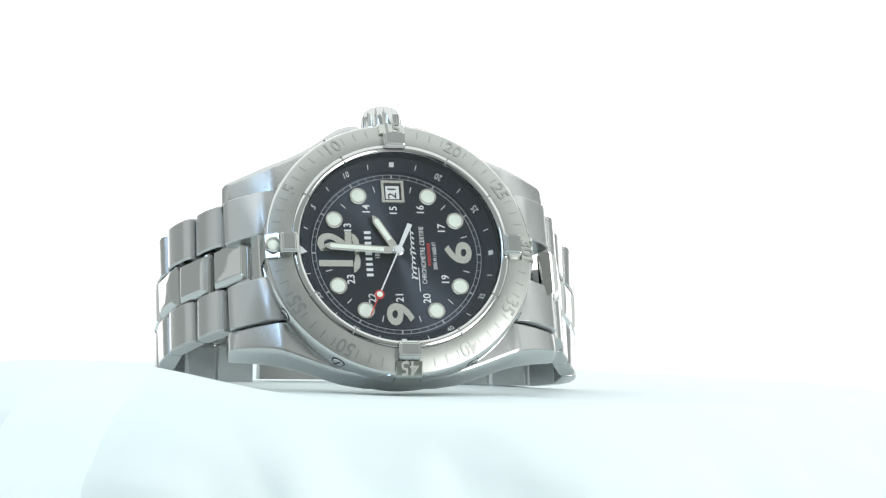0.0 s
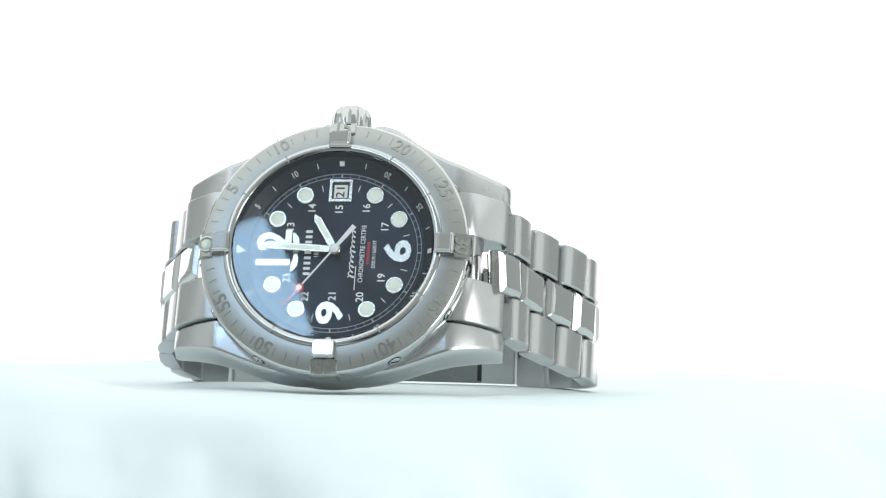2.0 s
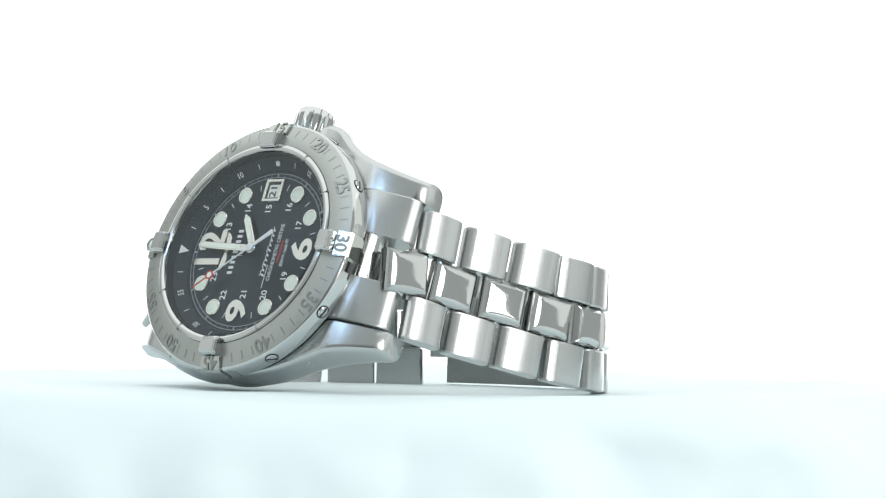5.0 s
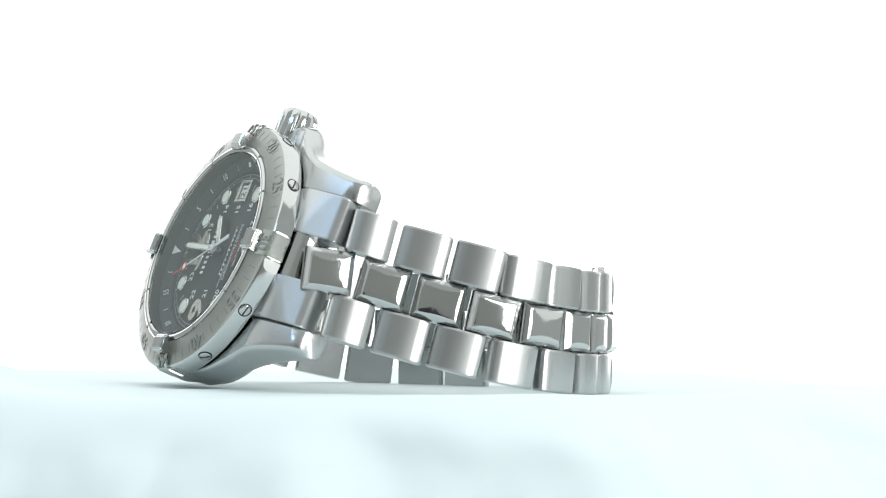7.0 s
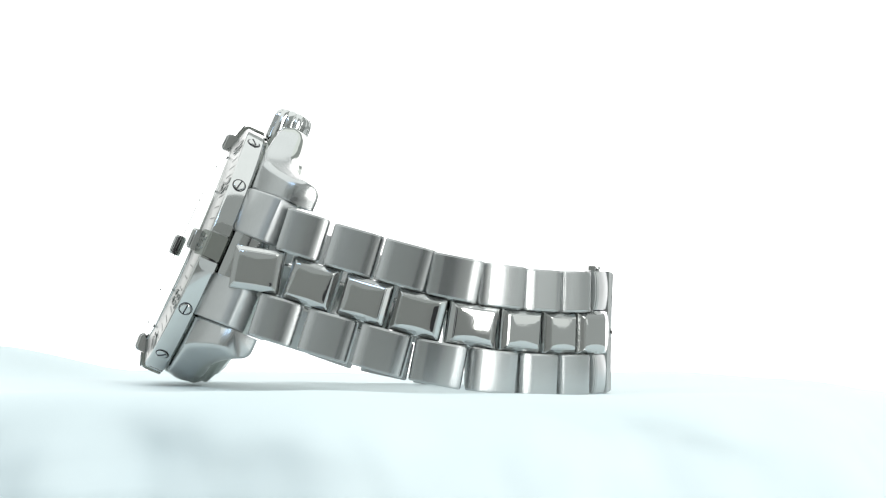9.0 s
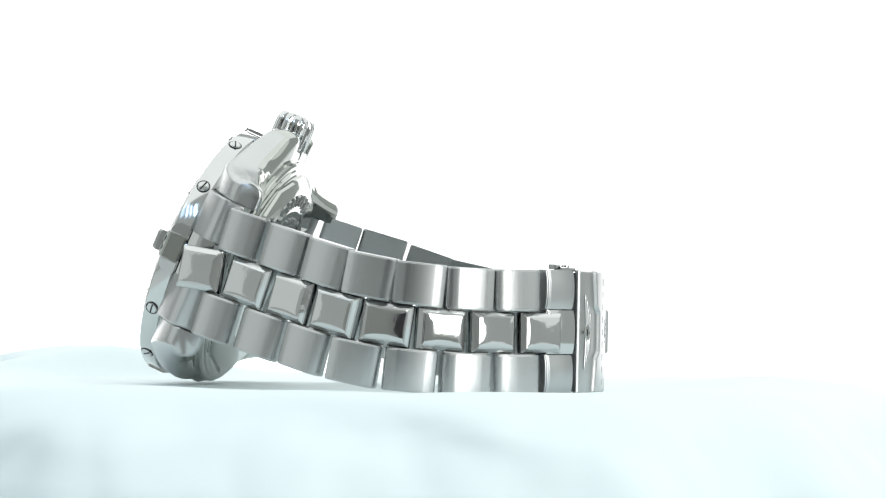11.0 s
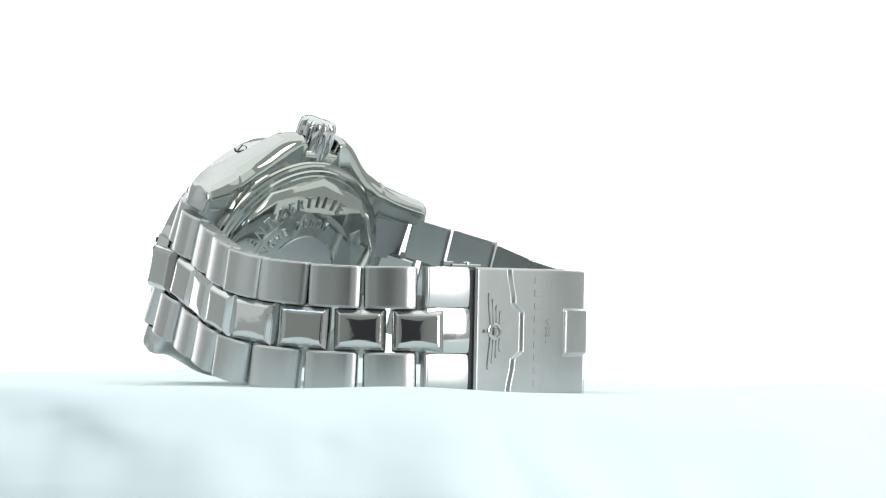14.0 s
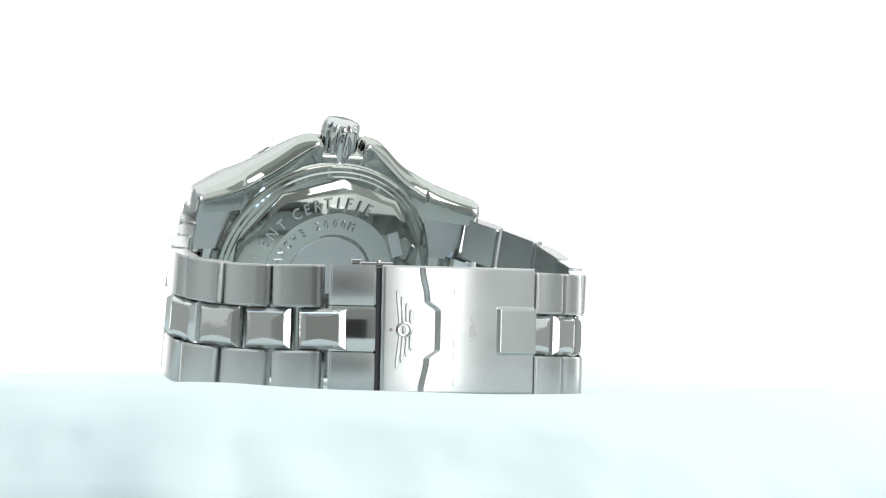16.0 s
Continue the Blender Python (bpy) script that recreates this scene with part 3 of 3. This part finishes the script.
def link_mesh(name, length, height, mat, pillow=False):
    """One link, its outer face at z = 0."""
    h, l = height / 2, length / 2
    s = Shape()
    if not pillow:
        prof = [(-l + 0.35, -2.9), (-l, -2.4), (-l, -1.2), (-l + 0.25, -0.62), (-l + 1.15, -0.14)]
        prof += [(-l + 1.15 + (length - 2.3) * k / 6, -0.14 + 0.24 * math.sin(math.pi * k / 6)) for k in range(1, 6)]
        prof += [(l - 1.15, -0.14), (l - 0.25, -0.62), (l, -1.2), (l, -2.4), (l - 0.35, -2.9)]
        e = 0.22
        rings = []
        for y, ins in ((-h, e), (-h + e, 0), (h - e, 0), (h, e)):
            rings.append([(x * (1 - ins / l * 0.6), y, z - ins * 0.6 if z > -2 else z) for x, z in prof])
        s.loft(rings, smooth=False)
    else:
        rings = []
        for ins, z in ((0.5, -2.9), (0, -2.4), (0, -1.0), (0.18, -0.55), (0.85, 0.12), (1.1, 0.2)):
            a, b = l - ins, h - ins
            border = [(-1 + k / 4, -1) for k in range(8)] + [(1, -1 + k / 4) for k in range(8)] + [(1 - k / 4, 1) for k in range(8)] + [(-1, 1 - k / 4) for k in range(8)]
            rings.append([(a * u, b * v, z) for u, v in border])
        s.loft(rings, caps=False)
        # domed top
        a, b, n = l - 1.1, h - 1.1, 8
        vs, fs = [], []
        for k in range(n + 1):
            for q in range(n + 1):
                u, v = 2 * k / n - 1, 2 * q / n - 1
                vs.append((a * u, b * v, 0.2 + 0.09 * (1 - u * u) * (1 - 0.35 * v * v) + 0.03 * (1 - v * v) * (1 - 0.35 * u * u) - 0.0))
        for k in range(n):
            for q in range(n):
                c = k * (n + 1) + q
                fs.append((c, c + n + 1, c + n + 2, c + 1))
        vs = [(x, y, 0.2 if max(abs(x) / a, abs(y) / b) > 0.999 else z) for x, y, z in vs]
        s.add(vs, fs)
        s.add([(-l + 0.5, -h + 0.5, -2.9), (l - 0.5, -h + 0.5, -2.9), (l - 0.5, h - 0.5, -2.9), (-l + 0.5, h - 0.5, -2.9)], [(3, 2, 1, 0)])
    me = s.mesh(name, mat)
    bm = bmesh.new()
    bm.from_mesh(me)
    bmesh.ops.remove_doubles(bm, verts=bm.verts, dist=0.00001)
    bmesh.ops.recalc_face_normals(bm, faces=bm.faces)
    bmesh.ops.bevel(bm, geom=[e for e in bm.edges if e.calc_face_angle(0) > radians(20)], offset=0.10 * MM, segments=2, affect="EDGES", clamp_overlap=True)
    for f in bm.faces:
        f.smooth = True
    bm.to_mesh(me)
    bm.free()
    me.set_sharp_from_angle(angle=radians(22))
    return me


OUTER = link_mesh("outer_link", 8.46, 7.2, BRUSHED)
FIRST = link_mesh("outer_link", 7.3, 7.2, BRUSHED)
CENTRE = link_mesh("centre_link", 8.2, 7.2, MIRROR, pillow=True)


def place(name, mesh, band, s, across, label="", squash=1.0, lift=0.0):
    m = band.frame_at(s) @ Matrix.Translation((0, across, lift))
    ob = new(name, mesh)
    ob.parent = watch
    ob.matrix_basis = Matrix.LocRotScale(m.translation * MM, m.to_quaternion(), (1, squash, 1))
    return tagged(ob, label)


# Hinge bars take a darker steel, which puts shade into the gaps between links.
PIN = Shape().box(-1.5, 1.5, -4.6, 4.6, -2.5, -1.5).mesh("hinge_bar", DARK_STEEL)


def run(band, start, count, pitch):
    for i in range(count):
        s = start + pitch * (i + 0.5)
        k = 1 - 0.07 * min(1, s / 60)
        # the first pair is shorter, half tucked under the end piece
        for across in (7.35 * k, -7.35 * k):
            place("outer_link", OUTER if i else FIRST, band, s if i else s + 0.6, across, "", k)
    for i in range(count + 1):
        s = start + pitch * (i - 0.02)
        k = 1 - 0.07 * min(1, s / 60)
        place("centre_link", CENTRE, band, s, 0, "", k)
    for i in range(2 * count):
        s = start + pitch * 0.5 * (i + 0.5)
        place("hinge_bar", PIN, band, s, 0, "", 0.92)


run(SIX, 8.6, 7, 9.26)
run(TWELVE, 4.4, 7, 9.39)


def end_link(end):
    """Solid link between two lugs: two brushed cheeks, hollow in the middle."""
    obs = []
    for side in (1, -1):
        s = Shape()
        prof = [(17.5, -0.9), (20.8, -0.9), (21.8, -1.15), (22.8, -1.75), (25.6, -3.95), (26.3, -4.6), (26.8, -5.3), (27.05, -6.0), (26.9, -6.6), (25.6, -8.9), (17.5, -7.2)]
        rings = []
        for y, ins in ((3.75, 0.15), (3.9, 0), (11.0, 0), (11.2, 0.15)):
            rings.append([(end * (x - ins), side * y, z) for x, z in prof])
        s.loft(rings, smooth=True)
        obs.append(part("end_link", s, SATIN, watch, "brushed steel end piece between the lugs", CASE, 0.14))
    part("end_link_core", Shape().loft([[(end * x, y, z) for x, z in ((18.0, -1.0), (22.2, -1.5), (23.2, -2.9), (23.4, -5.0), (22.6, -7.5), (18.0, -7.0))] for y in (-3.8, 3.8)], smooth=True), POLISHED, watch, "", CASE)


end_link(1)
end_link(-1)

# ---- folding clasp ----
CLASP = Band([(15.0, 39.6, 3.0), (8.0, 41.2, 3.0), (2.0, 41.3, 3.0), (-5.0, 40.4, 3.0), (-12.0, 38.2, 3.0), (-18.5, 34.8, 3.0), (-25.0, 30.2, 3.0)], 0.001)


def clasp_plate(s0, s1, half, thick, height, nu=60, nv=40, z=0.0):
    """A curved plate along the clasp; height(s, v) raises its outer face."""
    sh = Shape()
    vs, fs = [], []
    for layer in (0, 1):
        for i in range(nu + 1):
            s = s0 + (s1 - s0) * i / nu
            m = CLASP.frame_at(s, 2.0)
            for j in range(nv + 1):
                v = -half + 2 * half * j / nv
                d = z + (height(s, v) if layer == 0 else -thick)
                edge = min(half - abs(v), s - s0, s1 - s) if layer == 0 else 1
                d -= 0.35 * (1 - min(1, edge / 0.4)) ** 2 if layer == 0 else 0
                vs.append(tuple(m @ Vector((0, v, d))))
    n = nv + 1
    o = (nu + 1) * n
    for i in range(nu):
        for j in range(nv):
            a = i * n + j
            fs += [(a, a + n, a + n + 1, a + 1), (o + a, o + a + 1, o + a + n + 1, o + a + n)]
    for i in range(nu):
        a, b = i * n, i * n + nv
        fs += [(a, o + a, o + a + n, a + n), (b, b + n, o + b + n, o + b)]
    for j in range(nv):
        a, b = j, nu * n + j
        fs += [(a, a + 1, o + a + 1, o + a), (b, o + b, o + b + 1, b + 1)]
    return sh.add(vs, fs, None, True)


def cover_height(s, v):
    # a step that runs across the cover, bowed out at its middle
    ridge_at = 17.2 + 1.8 * (1 - smoothstep(3.0, 4.6, abs(v))) - 0.9 * smoothstep(4.6, 10, abs(v))
    h = 0.55 * smoothstep(ridge_at - 0.35, ridge_at + 0.35, s)
    # raised tongue at the far end, shaped like a middle link
    if abs(v) < 3.9 and s > 29.4:
        h += 0.55 * smoothstep(29.4, 29.9, s) * (1 - smoothstep(3.4, 3.9, abs(v)))
    return h


cover = part("clasp_cover", clasp_plate(9.95, 37.8, 10.15, 0.9, cover_height, 170, 140, 0.5), SATIN, watch, "brushed steel clasp cover with raised wings and lettering")
cover.data.materials.append(DARK_STEEL)
for face in cover.data.polygons:
    # the cover's inner side is dull
    if face.normal.dot(face.center - Vector((0, 0.01, 0.003))) < 0:
        face.material_index = 1
for name, v0, v1, mat, lift in (("clasp_cheek", 3.7, 10.1, SATIN, 0.1), ("clasp_cheek", -10.1, -3.7, SATIN, 0.1), ("clasp_middle", -3.55, 3.55, POLISHED, 0.35)):
    sh = Shape()
    rings = []
    for s in (1.6, 2.0, 4.0, 6.0, 8.0, 8.95, 9.15):
        m = CLASP.frame_at(s, 1.5)
        ins = 0.3 if s in (1.6, 9.15) else 0
        rings.append([tuple(m @ Vector((0, v, d))) for v, d in [(v0, -2.4), (v1, -2.4)] + [(v1 + (v0 - v1) * k / 8, lift - ins - 0.35 * abs(k / 4 - 1) ** 2.5) for k in range(9)]])
    part(name, sh.loft(rings, smooth=True), mat, watch, "", None, 0.15)
# A dark block fills the open gap here and stands for its shade.
m = CLASP.frame_at(9.55, 1.5)
part("clasp_gap_shade", Shape().box(-0.42, 0.42, -9.7, 9.7, -2.3, -0.35, m), DARK, watch, "dark block for the shaded gap beside the clasp cover")
blade = part("clasp_blade", clasp_plate(0.5, 40.0, 5.5, 0.8, lambda s, v: 0.0, 40, 6, -3.0), SATIN, watch, "thin polished steel folding blade inside the clasp")
m = CLASP.frame_at(9.0, 2.0)
part("safety_catch", Shape().box(-2.5, 2.8, 9.9, 10.6, -2.6, -1.2, m, 0.2).box(-3.8, -2.0, 10.2, 11.0, -2.9, -1.6, m, 0.2).lathe([(0.7, 10.0), (0.7, 10.9), (0, 11.0)], 16, m @ Matrix.Translation((0.5, 0, -2.0)) @ Matrix.Rotation(radians(-90), 4, "X")), POLISHED, watch, "small steel safety catch on the clasp's edge")


def on_cover(s, v, lift):
    return CLASP.frame_at(s, 1.0) @ Matrix.Translation((0, v, 0.5 + lift))


def feather(length, width, lean, x, side):
    """One curved feather of a wing, rooted beside the emblem's ring."""
    n, left, right = 8, [], []
    for k in range(n + 1):
        u = k / n
        y = 0.9 + length * u
        cx = x + lean * u ** 1.7
        w = width * (0.75 + 0.5 * math.sin(math.pi * u)) * (1 if k < n else 0.35)
        left.append((cx - w / 2, y))
        right.append((cx + w / 2, y))
    poly = [(px, side * py) for px, py in right + left[::-1]]
    return poly if side == -1 else poly[::-1]


for side in (1, -1):
    wing = Shape()
    for k in range(4):
        poly = feather(5.2 - 0.95 * k, 0.52, -0.55 + 0.2 * k, -0.75 + 0.62 * k, side)
        area2 = sum(p[0] * q[1] - q[0] * p[1] for p, q in zip(poly, poly[1:] + poly[:1]))
        wing.prism(poly if area2 > 0 else poly[::-1], -0.1, 0.2, on_cover(13.6, 0, 0), 0.08)
    part("emblem_wing", wing, SATIN, cover, "raised satin steel wing")
part("emblem_ring", Shape().lathe([(1.35, -0.1), (1.35, 0.16), (1.15, 0.24), (0.9, 0.2), (0.85, 0.05)], 32, on_cover(13.6, 0, 0)).box(-2.2, -1.7, -0.25, 0.25, -0.1, 0.3, on_cover(13.6, 0, 0)), POLISHED, cover, "")
part("emblem_bar", Shape().box(-0.25, 0.25, -0.6, 0.6, -0.1, 0.3, on_cover(13.6, 0, 0)), POLISHED, cover, "")
for i in range(9):
    part("engraved_bar", Shape().box(-0.85, 0.85, -0.5, 0.5, -0.05, 0.05, on_cover(22.4, -8.3 + 2.07 * i, 0.55), 0.03), SATIN, cover)
part("engraved_lettering", text_shape("1884", 1.9, 0.07, None, on_cover(25.2, 0, 0.56) @ Matrix.Rotation(radians(90), 4, "Z"), 1.15, bold=0.03), SATIN, cover, "")


# ---- cloth, turntable's cover ----
def ridge(a):
    """A thick fold near the rim: steep on one flank, slowly falling on the other."""
    d = math.degrees(a)
    return (1 - smoothstep(-117, -90, d)) * smoothstep(-142, -114, d) if d < 0 else 0.0


def step_fold(d):
    """The same fold where it hangs: a sharp edge on one side."""
    return (1 - smoothstep(-110.5, -107, d)) * smoothstep(-170, -120, d)


def cloth_height(x, y):
    """The satin's height in mm at a place of the turntable."""
    r, a = math.hypot(x, y), math.atan2(y, x)
    z = -7.5
    k = smoothstep(38, 75, r)
    z += (1.2 + 1.2 * math.sin(a)) * smoothstep(44, 84, r)
    z += k * (0.35 * math.sin(3 * a + 0.7) + 0.3 * math.sin(5 * a + 2.0) + 0.5 * noise.noise(Vector((x * 0.04, y * 0.04, 3.0))))
    z += 0.25 * noise.noise(Vector((x * 0.06, y * 0.06, 0.0)))
    z += 5.2 * smoothstep(55, 80, r) * ridge(a)
    # the fall over the rim, with folds that deepen downwards
    rim = 98 + 3 * math.sin(2 * a)
    if r > rim - 14:
        d = r - (rim - 14)
        z -= d * d / 34 if d < 22 else 22 * 22 / 34 + (d - 22) * 3.2
    return z


def drape(a, r):
    """How far the hanging cloth stands out, in mm: broad folds, a few pinched creases and soft dents."""
    bend = a + 0.25 * noise.noise(Vector((math.cos(a) * 2, math.sin(a) * 2, r * 0.03)))
    broad = 2.6 * math.sin(6 * bend + 1.0) + 1.6 * math.sin(11 * bend + 0.4)
    pinch = 3.4 * (abs(math.sin(4.5 * bend + 0.6)) - 0.6) + 2.2 * (abs(math.sin(8.5 * bend + 2.0)) - 0.6)
    dents = 3.4 * noise.noise(Vector((math.cos(a) * 7, math.sin(a) * 7, r * 0.09))) + 1.0 * noise.noise(Vector((math.cos(a) * 16, math.sin(a) * 16, r * 0.2)))
    return broad + pinch + dents


def cloth():
    s = Shape()
    nr, na = 100, 480
    radii = [(i / 60) * 96 if i <= 60 else 96 + (i - 60) * 0.7 for i in range(nr + 1)]
    vs = []
    for r in radii:
        for j in range(na):
            a = 2 * math.pi * j / na
            fold = smoothstep(88, 104, r)
            rr = r + fold * drape(a, r)
            rr += 20 * step_fold(math.degrees(math.atan2(math.sin(a), math.cos(a)))) * smoothstep(82, 100, r)
            x0, y0 = r * math.cos(a), r * math.sin(a)
            vs.append((rr * math.cos(a), rr * math.sin(a), cloth_height(x0, y0)))
    fs = []
    for i in range(nr):
        for j in range(na):
            k = (j + 1) % na
            fs.append((i * na + j, i * na + k, (i + 1) * na + k, (i + 1) * na + j))
    s.add(vs, fs, None, True)
    ob = new("satin_cloth", s.mesh("satin_cloth", CLOTH))
    return tagged(ob, "white satin cloth draped over a round turntable", "cloth")


satin = cloth()


# ---- the place round it ----
def plain(name, shape, mat, label, kind="structure"):
    return tagged(new(name, shape.mesh(name, mat)), label, "", "", kind)


# The backdrop's blown-out white is emission of its own, not lamplight falling on it.
BACKDROP = glow_material("glowing_backdrop", (1.0, 1.0, 1.0), 2.1)
PANEL_GREY = material("panel_grey", (0.085, 0.08, 0.09), 0.7, 0, 0.1, 3)
PAINT = material("wall_paint", (0.72, 0.73, 0.72), 0.8, 0, 0.03, 4)
FLOOR = material("dark_floor", (0.13, 0.10, 0.08), 0.5, 0, 0.2, 9)
TABLE = material("white_table", (0.7, 0.72, 0.72), 0.5, 0, 0.04, 8)
# Wall and floor are out of view, added to grade what the steel reflects.
plain("reflection_wall", Shape().box(-2300, 2300, -2220, -2200, -800, 850), PAINT, "unseen light grey painted wall added behind the camera for reflections")
# Unseen dark block, added so polished links reflect something dark.
plain("reflection_panel", Shape().box(-330, 270, -2190, -2100, -800, 300), PANEL_GREY, "unseen dark grey panel added for dark reflections in the steel")
plain("floor", Shape().box(-2300, 2300, -2200, 690, -820, -800), FLOOR, "unseen dark wooden floor added under the table for reflections")
plain("table", Shape().box(-700, 700, -450, 690, -110, -80), TABLE, "plain white table top under the turntable")
plain("backdrop", Shape().box(-670, 520, 700, 706, -500, 430), BACKDROP, "self-glowing overexposed plain white backdrop")


# ---- what moves ----
def motions():
    rows = [(k * 0.5, pose(0, 0, 0, 0, 0, turn(k * 0.5))) for k in range(33)]
    walk(watch, rows)
    walk(satin, rows)
    walk(second, [(float(k), CASE @ pose(0, 0, 0, 0, 0, -115.2 - 6.0 * k)) for k in range(17)])


motions()
